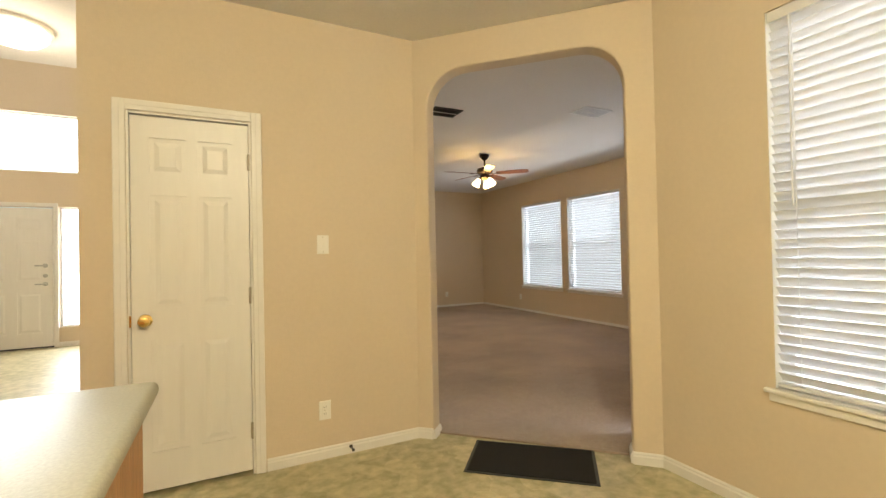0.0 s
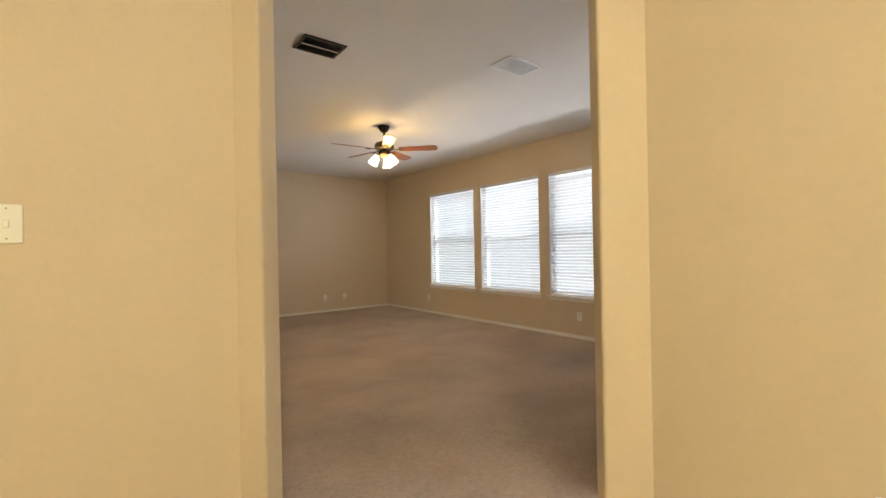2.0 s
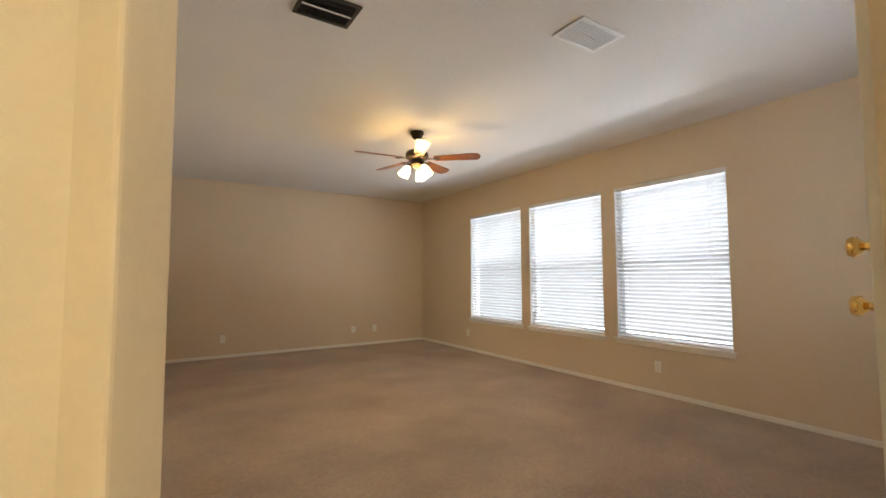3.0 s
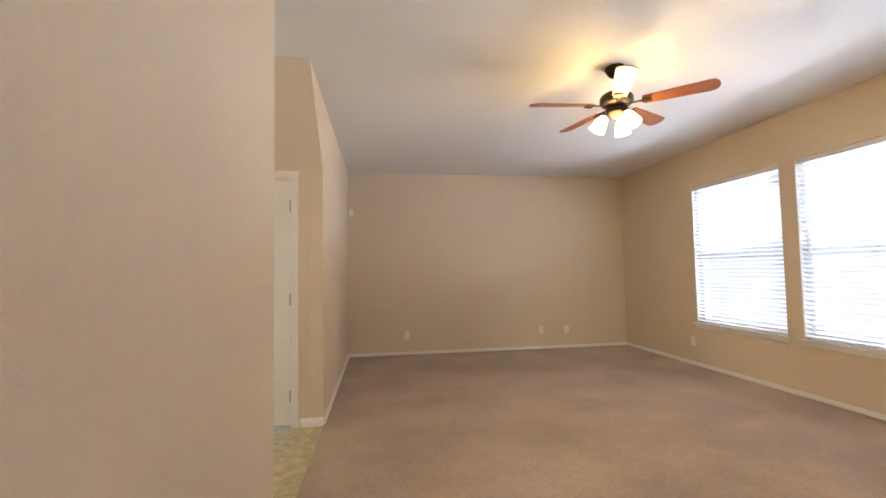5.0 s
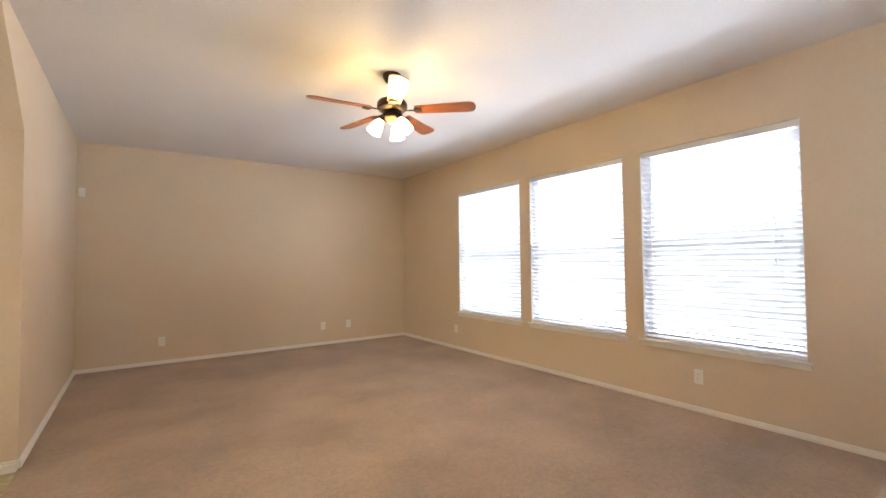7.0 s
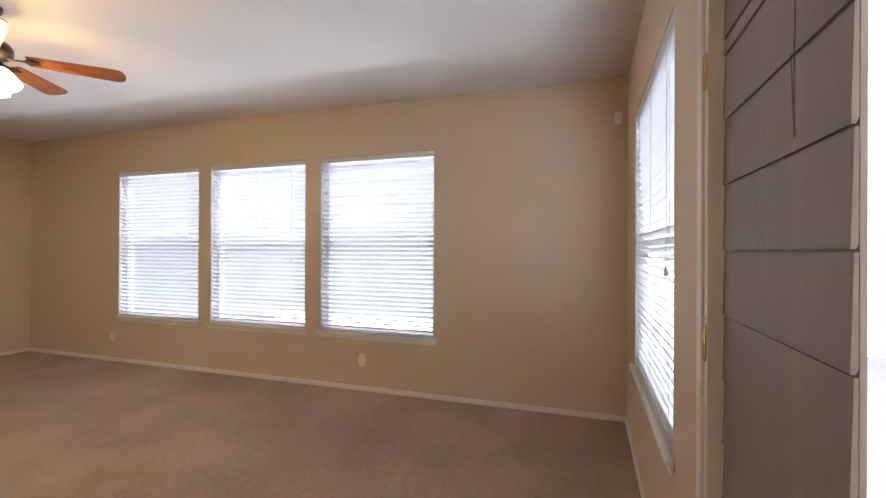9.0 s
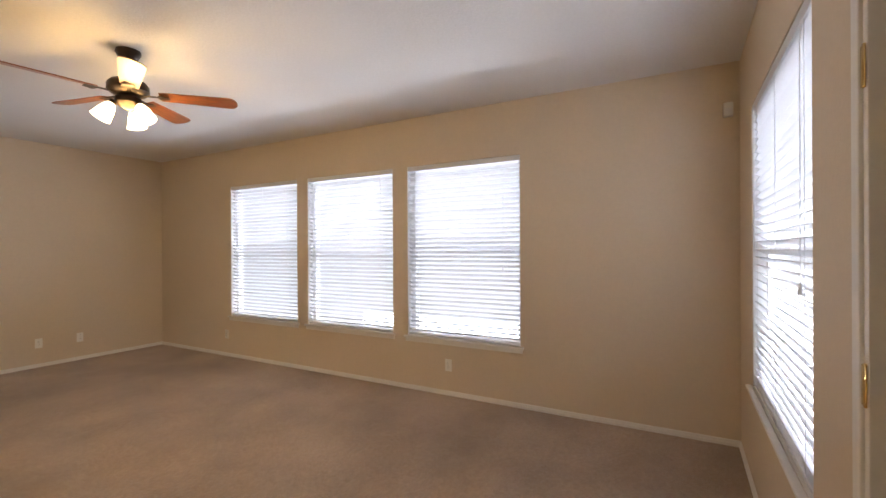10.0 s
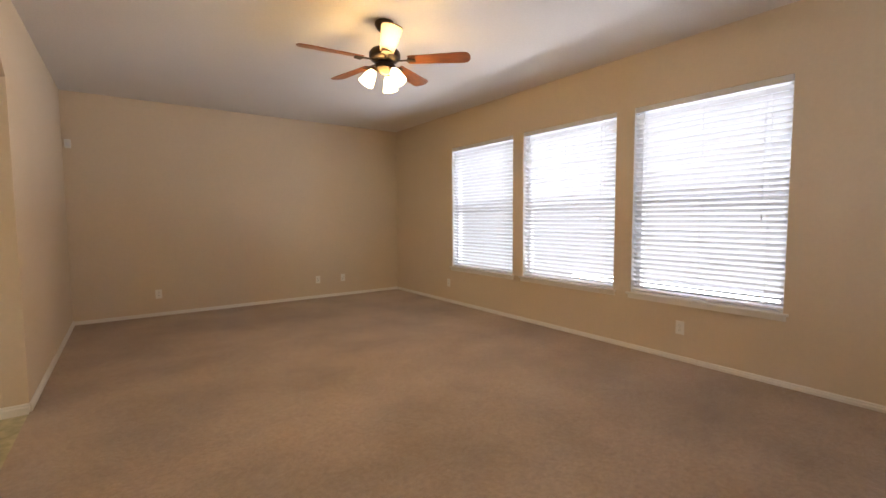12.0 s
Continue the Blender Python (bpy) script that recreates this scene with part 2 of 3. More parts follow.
# ---- structure ----
H = 2.72
XE, YN, XW, YS = 5.935, 9.535, 1.568, 2.38
HALL_Y, PAN_X, PAN_Y0, PAN_Y1 = 6.69, -0.37, 3.12, 5.0
KX = 2.52
FOYER_Y, FOYER_H = 8.65, 4.9

bm = bmesh.new()
box(bm, -300, -300, -0.4, 300, 300, -0.2)
solid("ground", bm, GRASS, "grass ground round the house", "ground", "structure")
bm = bmesh.new()
box(bm, -4.2, -2.7, -0.2, 2.67, 9.75, 0.0)
box(bm, 2.67, 2.24, -0.2, 6.1, 9.75, 0.0)
solid("floor", bm, VINYL, "mottled olive and cream sheet vinyl floor", "floor", "structure")
bm = bmesh.new()
box(bm, 2.68, -6.0, -0.19, 9.45, 2.23, -0.03)
solid("pavement", bm, CONCRETE, "grey concrete patio slab outside the door", "pavement", "structure")
bm = bmesh.new()
prism(bm, [(XW, YN), (XW, 3.14), (2.55, 2.16), (2.62, 2.25), (XE, 2.25), (XE, YN)], -0.012,
      Matrix(((1, 0, 0, 0), (0, 0, 1, 0), (0, -1, 0, 0.001), (0, 0, 0, 1))))
solid("carpet_floor", bm, CARPET, "worn brown-beige wall-to-wall cut pile carpet", "carpet", "structure")

# Self-lit board added so the back door's gap shows blown-out white.
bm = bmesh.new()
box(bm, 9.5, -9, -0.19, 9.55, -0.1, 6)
solid("backdrop_1", bm, glowing("daylight_glow", (0.95, 0.98, 1.0), 1.5), "glowing white board in place of the bright daylight beyond the patio", "backdrop", "structure")
# Dimmer self-lit board, added as the pale daylight between the blind slats.
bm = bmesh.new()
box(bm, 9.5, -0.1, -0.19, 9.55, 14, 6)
solid("backdrop_2", bm, glowing("yard_glow", (0.92, 0.95, 1.0), 0.75, (0.2, 0.2, 0.2)), "dimmer glowing board in place of the daylight beyond the yard", "backdrop", "structure")

wall("wall_east", (XE, YN), (XE, 2.24), -0.15, H,
     [(YN - 7.935, YN - 6.715, 0.545, 2.24), (YN - 6.548, YN - 5.343, 0.545, 2.24), (YN - 5.165, YN - 3.983, 0.545, 2.24)])
wall("wall_north", (XW - 0.12, YN), (XE + 0.15, YN), -0.15, H)
wall("wall_south", (2.73, YS), (XE, YS), 0.14, H, [(0.0, 0.82, 0, 2.05), (1.27, 2.62, 0.6, 2.24)])
bm = bmesh.new()
box(bm, 2.56, 2.09, 0, 2.729, 2.262, H)
solid("wall_corner", bm, PAINT, "tan painted corner where the walls meet", "wall", "structure")
bm = bmesh.new()
prism(bm, [(HALL_Y, 0), (YN, 0), (YN, H), (6.0, H), (HALL_Y, 2.12)], -0.12, Matrix(((0, 1, 0, XW), (1, 0, 0, 0), (0, 0, 1, 0), (0, 0, 0, 1))))
solid("wall_west", bm, PAINT, "tan painted wall running up beside the stair soffit", "wall", "structure")
bm = bmesh.new()
prism(bm, [(6.0, H), (HALL_Y, 2.12), (HALL_Y + 0.1, 2.12), (HALL_Y + 0.1, 2.3), (6.3, H)], -1.7, Matrix(((0, 1, 0, XW - 0.121), (1, 0, 0, 0), (0, 0, 1, 0), (0, 0, 0, 1))))
solid("stair_soffit", bm, PAINT, "tan painted sloping underside of a staircase", "soffit", "structure")
wall("wall_hall", (-0.3, HALL_Y), (XW - 0.121, HALL_Y), -0.12, H, [(0.92, 1.62, 0, 2.03)])
wall("wall_pantry_east", (XW, 3.17), (XW, PAN_Y1), -0.12, H)
wall("wall_pantry_north", (PAN_X, PAN_Y1), (XW - 0.121, PAN_Y1), 0.12, H)
wall("wall_pantry_south", (PAN_X, PAN_Y0), (1.475, PAN_Y0), -0.12, H, [(-0.172 - PAN_X, 0.428 - PAN_X, 0, 2.035)])
wall("wall_pantry_west", (PAN_X, PAN_Y0 + 0.12), (PAN_X, PAN_Y1 - 0.12), 0.12, H)
wall("wall_kitchen_east", (KX, 2.055), (KX, -2.5), -0.15, H, [(2.055 - 1.475, 2.055 - 0.27, 0.6, 2.32)])
wall("wall_kitchen_south", (-4.0, -2.5), (KX + 0.15, -2.5), 0.15, H)
wall("wall_kitchen_west", (-4.0, -2.5), (-4.0, FOYER_Y), -0.15, FOYER_H)
wall("wall_foyer_north", (-4.15, FOYER_Y), (-0.3, FOYER_Y), -0.15, FOYER_H,
     [(1.22, 2.16, 0, 2.06), (2.22, 2.56, 0.28, 2.06), (1.0, 2.56, 2.57, 3.43)])
wall("wall_foyer_east", (-0.3, HALL_Y), (-0.3, FOYER_Y), 0.12, FOYER_H)
wall("wall_foyer_upper_south", (-4.0, 4.55), (-0.3, 4.55), 0.12, FOYER_H, base=H + 0.12)
wall("wall_foyer_upper_east", (-0.3, 4.43), (-0.3, HALL_Y), 0.12, FOYER_H, base=H + 0.12)

# the diagonal wall with the round-cornered opening
AX, AY, AL = 1.455, 3.12, 1.506
A0, A1, ATOP, ARAD = 0.105, 1.346, 2.49, 0.25
outline = [(-0.03, 0), (-0.03, H), (AL + 0.03, H), (AL + 0.03, 0), (A1, 0)]
outline += [(A1 - ARAD + ARAD * math.cos(a), ATOP - ARAD + ARAD * math.sin(a)) for a in [i * math.pi / 20 for i in range(11)]]
outline += [(A0 + ARAD + ARAD * math.cos(a), ATOP - ARAD + ARAD * math.sin(a)) for a in [math.pi / 2 + i * math.pi / 20 for i in range(11)]]
outline += [(A0, 0)]
C = math.sqrt(0.5)
ARCH = Matrix(((C, C, 0, AX), (-C, C, 0, AY), (0, 0, 1, 0), (0, 0, 0, 1)))
bm = bmesh.new()
prism(bm, outline, 0.13, ARCH)
arch = solid("wall_arch", bm, PAINT, "tan drywall with a soft-cornered open archway", "wall", "structure")
bev = arch.modifiers.new("bullnose", "BEVEL")
bev.width, bev.segments, bev.limit_method, bev.angle_limit = 0.012, 3, "ANGLE", radians(50)

bm = bmesh.new()
box(bm, -4.15, -2.65, H, 2.67, 4.55, H + 0.12)
box(bm, 2.67, 2.24, H, 6.105, 4.55, H + 0.12)
box(bm, -0.3, 4.55, H, 6.105, 9.685, H + 0.12)
solid("ceiling", bm, CEIL, "off-white textured ceiling", "ceiling", "structure")
bm = bmesh.new()
box(bm, -4.15, 4.4, FOYER_H, -0.15, 8.8, FOYER_H + 0.12)
solid("ceiling_foyer", bm, CEIL, "off-white high ceiling of the entry", "ceiling", "structure")

a_pt = lambda s, d: (AX + C * s + C * d, AY - C * s + C * d)
for p0, p1 in (((XE, YS), (XE, YN)), ((XE, YN), (XW, YN)), ((XW, YN), (XW, HALL_Y)), ((XW, HALL_Y), (1.385, HALL_Y)), ((0.55, HALL_Y), (-0.3, HALL_Y)),
               ((XW, PAN_Y1), (XW, 3.2)), ((1.455, PAN_Y0), (0.49, PAN_Y0)), ((-0.235, PAN_Y0), (PAN_X, PAN_Y0)),
               (a_pt(A0, 0), a_pt(0, 0)), (a_pt(AL, 0), a_pt(A1, 0)), (a_pt(A0, 0.13), a_pt(A0, 0)), (a_pt(A1, 0), a_pt(A1, 0.13)),
               ((KX, -2.5), (KX, 2.055)), ((3.7, YS), (XE, YS)), ((-2.98, FOYER_Y), (-4.0, FOYER_Y)), ((-1.55, FOYER_Y), (-1.99, FOYER_Y))):
    baseboard(p0, p1, -0.014 if max(p0[0], p1[0]) > 1.6 and max(p0[1], p1[1]) > 2.3 and p0[0] != KX else 0.0)


# ---- windows ----
SLAT = {}


def slat_mesh(w):
    """One shallow curved slat, w long, 50 mm deep."""
    if w not in SLAT:
        bm = bmesh.new()
        n = 4
        pts = [(-0.025 + 0.05 * i / n, 0.0022 * (1 - (2 * i / n - 1) ** 2)) for i in range(n + 1)]
        top = [(x, z + 0.0028) for x, z in pts]
        prism(bm, pts + top[::-1], w, Matrix(((0, 1, 0, -w / 2), (1, 0, 0, 0), (0, 0, 1, 0), (0, 0, 0, 1))))
        SLAT[w] = mesh_of("slat", bm, BLIND)
    return SLAT[w]


def window(number, centre, turn, w, z0, z1, depth, sill=True, cords=(), wand=True, tilt=-31, label=""):
    """A single-hung window set in its opening; local -y looks into the room, y = 0 is the wall's inner face."""
    h = z1 - z0
    win = empty("window_%d" % number, (*centre, z0), "white vinyl single-hung window in a drywall recess", "window", "", "structure", turn)
    g = depth - 0.05
    bm = bmesh.new()
    for x0, x1, a, b in ((-w / 2, -w / 2 + 0.05, 0, h), (w / 2 - 0.05, w / 2, 0, h), (-w / 2 + 0.05, w / 2 - 0.05, 0, 0.05), (-w / 2 + 0.05, w / 2 - 0.05, h - 0.05, h)):
        soft_box(bm, x0, g - 0.02, a, x1, g + 0.05, b, 0.004)
    part("window_frame", bm, VINYLW, win)
    # White strips added over the tan recess sides, standing in for daylight glare.
    for x in (-1, 1):
        bm = bmesh.new()
        soft_box(bm, x * (w / 2 - 0.0005), 0.004, 0.005, x * (w / 2 - 0.004), g - 0.021, h - 0.001, 0.001)
        part("lit_reveal", bm, VINYLW, win)
    bm = bmesh.new()
    soft_box(bm, -w / 2 + 0.05, g - 0.015, h / 2 - 0.02, w / 2 - 0.05, g + 0.03, h / 2 + 0.02, 0.004)
    part("meeting_rail", bm, VINYLW, win)
    for a, b, d in ((0.05, h / 2 - 0.02, 0.0), (h / 2 + 0.02, h - 0.05, 0.015)):
        bm = bmesh.new()
        box(bm, -w / 2 + 0.05, g + d, a, w / 2 - 0.05, g + d + 0.004, b)
        pane = part("pane", bm, GLASS, win)
        pane.visible_shadow = False
    if sill:
        bm = bmesh.new()
        soft_box(bm, -w / 2 + 0.002, -0.001, 0.0005, w / 2 - 0.002, g - 0.021, 0.004, 0.001)
        soft_box(bm, -w / 2 - 0.035, -0.032, -0.016, w / 2 + 0.035, -0.001, 0.004, 0.006, 3)
        part("window_sill", bm, TRIM, win)
        bm = bmesh.new()
        soft_box(bm, -w / 2 - 0.02, -0.014, -0.055, w / 2 + 0.02, -0.001, -0.017, 0.004)
        part("apron", bm, TRIM, win)
    blind = empty("window_blind", (*centre, z0), label or "white two-inch slatted blind, lowered and half closed", "blind", "window blinds", "", turn)
    bw, y = round(w - 0.012, 3), 0.033
    bm = bmesh.new()
    soft_box(bm, -bw / 2, y - 0.03, h - 0.052, bw / 2, y + 0.028, h - 0.002, 0.004)
    part("headrail", bm, BLIND, blind)
    bm = bmesh.new()
    soft_box(bm, -bw / 2, y - 0.026, 0.012, bw / 2, y + 0.026, 0.030, 0.005)
    part("bottom_rail", bm, BLIND, blind)
    z, rnd = 0.055, random.Random(number)
    while z < h - 0.06:
        s = new("slat", slat_mesh(bw))
        s.parent = blind
        s.matrix_basis = pose(rnd.uniform(-0.001, 0.001), y, z, tilt + rnd.uniform(-1.5, 1.5), 0, 0) 
        z += 0.0432
    for x in cords:
        bm = bmesh.new()
        for dy in (-0.026, 0.026):
            box(bm, x * bw - 0.0015, y + dy - 0.001, 0.02, x * bw + 0.0015, y + dy + 0.001, h - 0.05)
        part("ladder_cord", bm, BLIND, blind)
    if wand:
        bm = bmesh.new()
        rod(bm, (-bw / 2 + 0.09, y - 0.036, h - 0.05), (-bw / 2 + 0.085, y - 0.034, h * 0.48), 0.004, 8)
        part("tilt_wand", bm, BLIND, blind)
        bm = bmesh.new()
        for dx in (0.0, 0.012):
            rod(bm, (bw / 2 - 0.16 + dx, y - 0.033, h - 0.05), (bw / 2 - 0.155, y - 0.034, h * 0.42), 0.0014, 6)
        cord = part("lift_cord", bm, BLIND, blind)
        bm = bmesh.new()
        lathe(bm, ((0, 0.04), (0.004, 0.04), (0.009, 0.0), (0, -0.002)), 10, pose(bw / 2 - 0.155, y - 0.034, h * 0.42 - 0.04))
        part("tassel", bm, BLIND, cord, smooth=True)


window(1, (XE, 7.325), -90, 1.22, 0.545, 2.24, 0.15, cords=(-0.4, 0, 0.4))
window(2, (XE, 5.9455), -90, 1.205, 0.545, 2.24, 0.15, cords=(-0.4, 0, 0.4))
window(3, (XE, 4.574), -90, 1.182, 0.545, 2.24, 0.15, cords=(-0.4, 0, 0.4))
window(4, (4.675, YS), 180, 1.35, 0.6, 2.24, 0.14, cords=(-0.4, 0, 0.4))
window(5, (KX, 0.8725), -90, 1.205, 0.6, 2.32, 0.15, cords=(-0.42, 0.42), tilt=-52, label="white two-inch slatted blind, lowered and nearly closed")


# ---- doors ----
def knob(parent, place, axis, mat=BRASS, scale=1.0):
    """A round door knob with its rose; axis: the way it stands out, in the parent's own space."""
    turn = Vector(axis).to_track_quat("Z", "Y").to_matrix().to_4x4()
    m = Matrix.Translation(place) @ turn @ Matrix.Scale(scale, 4)
    bm = bmesh.new()
    lathe(bm, ((0, 0), (0.033, 0), (0.033, 0.004), (0.028, 0.008), (0.013, 0.010), (0.011, 0.026), (0.018, 0.034), (0.027, 0.042), (0.029, 0.052),
               (0.025, 0.062), (0.014, 0.067), (0, 0.068)), 28, m)
    return part("door_knob", bm, mat, parent, "round polished brass knob" if mat is BRASS else "", True)


def hinge(parent, place, mat=STEEL, wide=0.016):
    x, y, z = place
    bm = bmesh.new()
    soft_box(bm, x - wide, y, z - 0.045, x + wide, y + 0.003, z + 0.045, 0.001)
    rod(bm, (x, y - 0.003, z - 0.048), (x, y - 0.003, z + 0.048), 0.006, 10)
    return part("hinge", bm, mat, parent, smooth=True)


def panel_leaf(w, h, t, cols, rows):
    """A moulded door leaf: sunk grooves round raised fields. Local x 0..w, y 0 (front)..t, z 0..h."""
    bm = bmesh.new()
    box(bm, 0, 0.008, 0, w, t, h)
    xs, zs = sorted({0, w, *[a for c in cols for a in c]}), sorted({0, h, *[a for c in rows for a in c]})
    inside = lambda x, z: any(c[0] < x < c[1] for c in cols) and any(r[0] < z < r[1] for r in rows)
    for i in range(len(xs) - 1):
        for k in range(len(zs) - 1):
            if not inside((xs[i] + xs[i + 1]) / 2, (zs[k] + zs[k + 1]) / 2):
                box(bm, xs[i], 0, zs[k], xs[i + 1], 0.0082, zs[k + 1])
    for c in cols:
        for r in rows:
            a0, a1, b0, b1 = c[0] + 0.022, c[1] - 0.022, r[0] + 0.022, r[1] - 0.022
            q = [bm.verts.new(v) for v in ((a0, 0.0081, b0), (a1, 0.0081, b0), (a1, 0.0081, b1), (a0, 0.0081, b1))]
            s = 0.025
            f = [bm.verts.new(v) for v in ((a0 + s, 0.0015, b0 + s), (a1 - s, 0.0015, b0 + s), (a1 - s, 0.0015, b1 - s), (a0 + s, 0.0015, b1 - s))]
            bm.faces.new(f)
            for i in range(4):
                bm.faces.new((q[i], q[(i + 1) % 4], f[(i + 1) % 4], f[i]))
    return bm


def casing(door, w, h, front=-0.001, cw=0.057):
    """Moulded casing round an opening w wide and h high, and the jambs in it."""
    for x0, x1, z0, z1 in ((-cw, 0, 0, h + cw), (w, w + cw, 0, h + cw), (0, w, h, h + cw)):
        bm = bmesh.new()
        soft_box(bm, x0, front - 0.014, z0, x1, front, z1, 0.004, 2)
        if x1 - x0 < 0.1:
            mid = x0 + 0.018 if x0 < 0 else x1 - 0.018
            soft_box(bm, mid - 0.014, front - 0.018, z0 + 0.0005, mid + 0.014, front - 0.0135, z1 - 0.006, 0.002)
        else:
            soft_box(bm, x0, front - 0.018, z1 - 0.032, x1, front - 0.0135, z1 - 0.006, 0.002)
        part("casing", bm, TRIM, door)


def six_panel_door(name, place, turn, w, h, label, hinges_right=True, with_knob=True, depth=0.12, gap=0.012):
    """An interior door in its frame. Local -y faces the viewer, x = 0 is the opening's left side."""
    door = empty(name, place, label, "door", "", "structure", turn)
    casing(door, w, h)
    for x0, x1, z0, z1 in ((0.0005, 0.012, 0, h), (w - 0.012, w - 0.0005, 0, h), (0.012, w - 0.012, h - 0.012, h - 0.0005)):
        bm = bmesh.new()
        soft_box(bm, x0, 0.001, z0, x1, depth, z1, 0.001)
        part("jamb", bm, TRIM, door)
    lw, lh = w - 0.03, h - 0.02 - gap
    cols = [(lw * 0.15, lw * 0.45), (lw * 0.55, lw * 0.85)]
    rows = [(0.2, 0.79), (0.96, 1.57), (1.68, 1.88)]
    bm = panel_leaf(lw, lh, 0.035, cols, rows)
    for v in bm.verts:
        v.co += Vector((0.015, 0.012, gap))
    leaf = part("door_leaf", bm, DOORW, door, "white six-panel moulded leaf")
    hx = w - 0.013 if hinges_right else 0.013
    for z in (0.25, 1.03, 1.8):
        hinge(leaf, (hx, 0.006, z), STEEL, 0.010)
    if with_knob:
        kx = 0.075 if hinges_right else w - 0.075
        knob(leaf, (kx, 0.012, 0.925), (0, -1, 0))
        bm = bmesh.new()
        soft_box(bm, 0.006 if hinges_right else w - 0.016, -0.001, 0.895, 0.016 if hinges_right else w - 0.006, 0.003, 0.955, 0.001)
        part("strike_plate", bm, BRASS, door)
    return door


six_panel_door("door_1", (-0.172, PAN_Y0, 0), 0, 0.6, 2.035, "closed white six-panel pantry door with a brass knob", gap=0.022)
six_panel_door("door_2", (0.62, HALL_Y, 0), 0, 0.7, 2.03, "closed white closet door under the stairs", with_knob=False, gap=0.02)

front = empty("door_3", (-2.93, FOYER_Y, 0), "closed white front door with dull metal hardware", "door", "", "structure")
casing(front, 0.94, 2.06)
bm = panel_leaf(0.91, 2.02, 0.045, [(0.12, 0.4), (0.51, 0.79)], [(0.2, 0.79), (0.96, 1.57), (1.68, 1.88)])
for v in bm.verts:
    v.co += Vector((0.015, 0.02, 0.02))
leaf = part("door_leaf", bm, DOORW, front)
for z, r in ((0.93, 0.03), (1.05, 0.028), (1.2, 0.03)):
    bm = bmesh.new()
    lathe(bm, ((0, 0), (r, 0), (r, 0.008), (r * 0.6, 0.012), (r * 0.5, 0.03), (0, 0.03)), 20, pose(0.84, 0.02, z, 90))
    if z != 1.05:
        soft_box(bm, 0.73, -0.028, z - 0.010, 0.85, -0.012, z + 0.010, 0.004)
    part("door_handle", bm, NICKEL, leaf, "dull satin nickel lever", True)
bm = bmesh.new()
soft_box(bm, 0, 0.0, 0.001, 0.94, 0.14, 0.018, 0.004)
part("threshold", bm, TRACK, front)


def fixed_pane(number, x0, x1, z0, z1, label):
    win = empty("window_%d" % number, ((x0 + x1) / 2, FOYER_Y, z0), label, "window", "", "structure")
    w, h = x1 - x0, z1 - z0
    bm = bmesh.new()
    for a, b, c, d in ((-w / 2, -w / 2 + 0.03, 0, h), (w / 2 - 0.03, w / 2, 0, h), (-w / 2 + 0.03, w / 2 - 0.03, 0, 0.03), (-w / 2 + 0.03, w / 2 - 0.03, h - 0.03, h)):
        soft_box(bm, a, 0.05, c, b, 0.11, d, 0.003)
    part("window_frame", bm, VINYLW, win)
    bm = bmesh.new()
    box(bm, -w / 2 + 0.03, 0.08, 0.03, w / 2 - 0.03, 0.084, h - 0.03)
    pane = part("pane", bm, GLASS, win)
    pane.visible_shadow = False


fixed_pane(6, -3.15, -1.59, 2.57, 3.43, "wide transom window above the front door")
fixed_pane(7, -1.93, -1.59, 0.28, 2.06, "narrow sidelight window beside the front door")

# back door: frame, fixed leaf with knobs, and the sided wall seen through the open half
DX0, DX1, DH = 2.73, 3.55, 2.05
back = empty("door_4", (DX0, YS, 0), "white back doorway standing half open to the patio", "door", "", "structure")
for x0, x1, z0, z1 in ((0.001, 0.03, 0, DH - 0.001), (DX1 - DX0 - 0.03, DX1 - DX0 - 0.001, 0, DH - 0.001), (0.03, DX1 - DX0 - 0.03, DH - 0.031, DH - 0.001)):
    bm = bmesh.new()
    soft_box(bm, x0, -0.139, z0, x1, -0.10 if x0 < 0.02 else 0.004, z1, 0.002)
    part("jamb", bm, TRIM, back)
bm = bmesh.new()
soft_box(bm, DX1 - DX0, 0.001, 0, DX1 - DX0 + 0.05, 0.012, DH + 0.05, 0.003)
part("casing", bm, TRIM, back)
bm = bmesh.new()
soft_box(bm, 0.004, -0.098, 0.015, 0.150, -0.056, DH - 0.035, 0.003)
leaf = part("door_leaf", bm, DOORW, back, "white painted metal door leaf")
bm = bmesh.new()
soft_box(bm, 0.151, -0.10, 0.015, 0.163, -0.052, DH - 0.035, 0.002)
part("weather_strip", bm, material("weather_strip", (0.42, 0.36, 0.27), 0.7, fine=0.1), leaf)
knob(leaf, (0.068, -0.056, 1.293), (0, 1, 0), BRASS, 0.75)
knob(leaf, (0.068, -0.056, 1.173), (0, 1, 0), BRASS, 0.75)
for z in (0.35, 1.11, 1.81):
    hinge(back, (DX1 - DX0 - 0.014, 0.006, z), BRASS, 0.013)

side = empty("siding_wall", (2.955, 2.352, -0.03), "grey lap-sided outside wall beyond the open back door", "wall", "", "structure")
bm = bmesh.new()
box(bm, 0.0, -0.02, 0.03, 0.56, -0.012, 2.04)
part("backing", bm, SIDING, side)


def siding_board(h):
    """One thin lap board with a squared lower edge that hides a shadow gap behind it."""
    bm = bmesh.new()
    prism(bm, [(0.003, 0), (0.009, 0), (0.0085, 0.010), (0.005, h + 0.004), (0, h + 0.004), (0, 0.008)], 0.565, Matrix(((0, 1, 0, 0), (1, 0, 0, 0), (0, 0, 1, 0), (0, 0, 0, 1))))
    return mesh_of("siding_board", bm, SIDING)


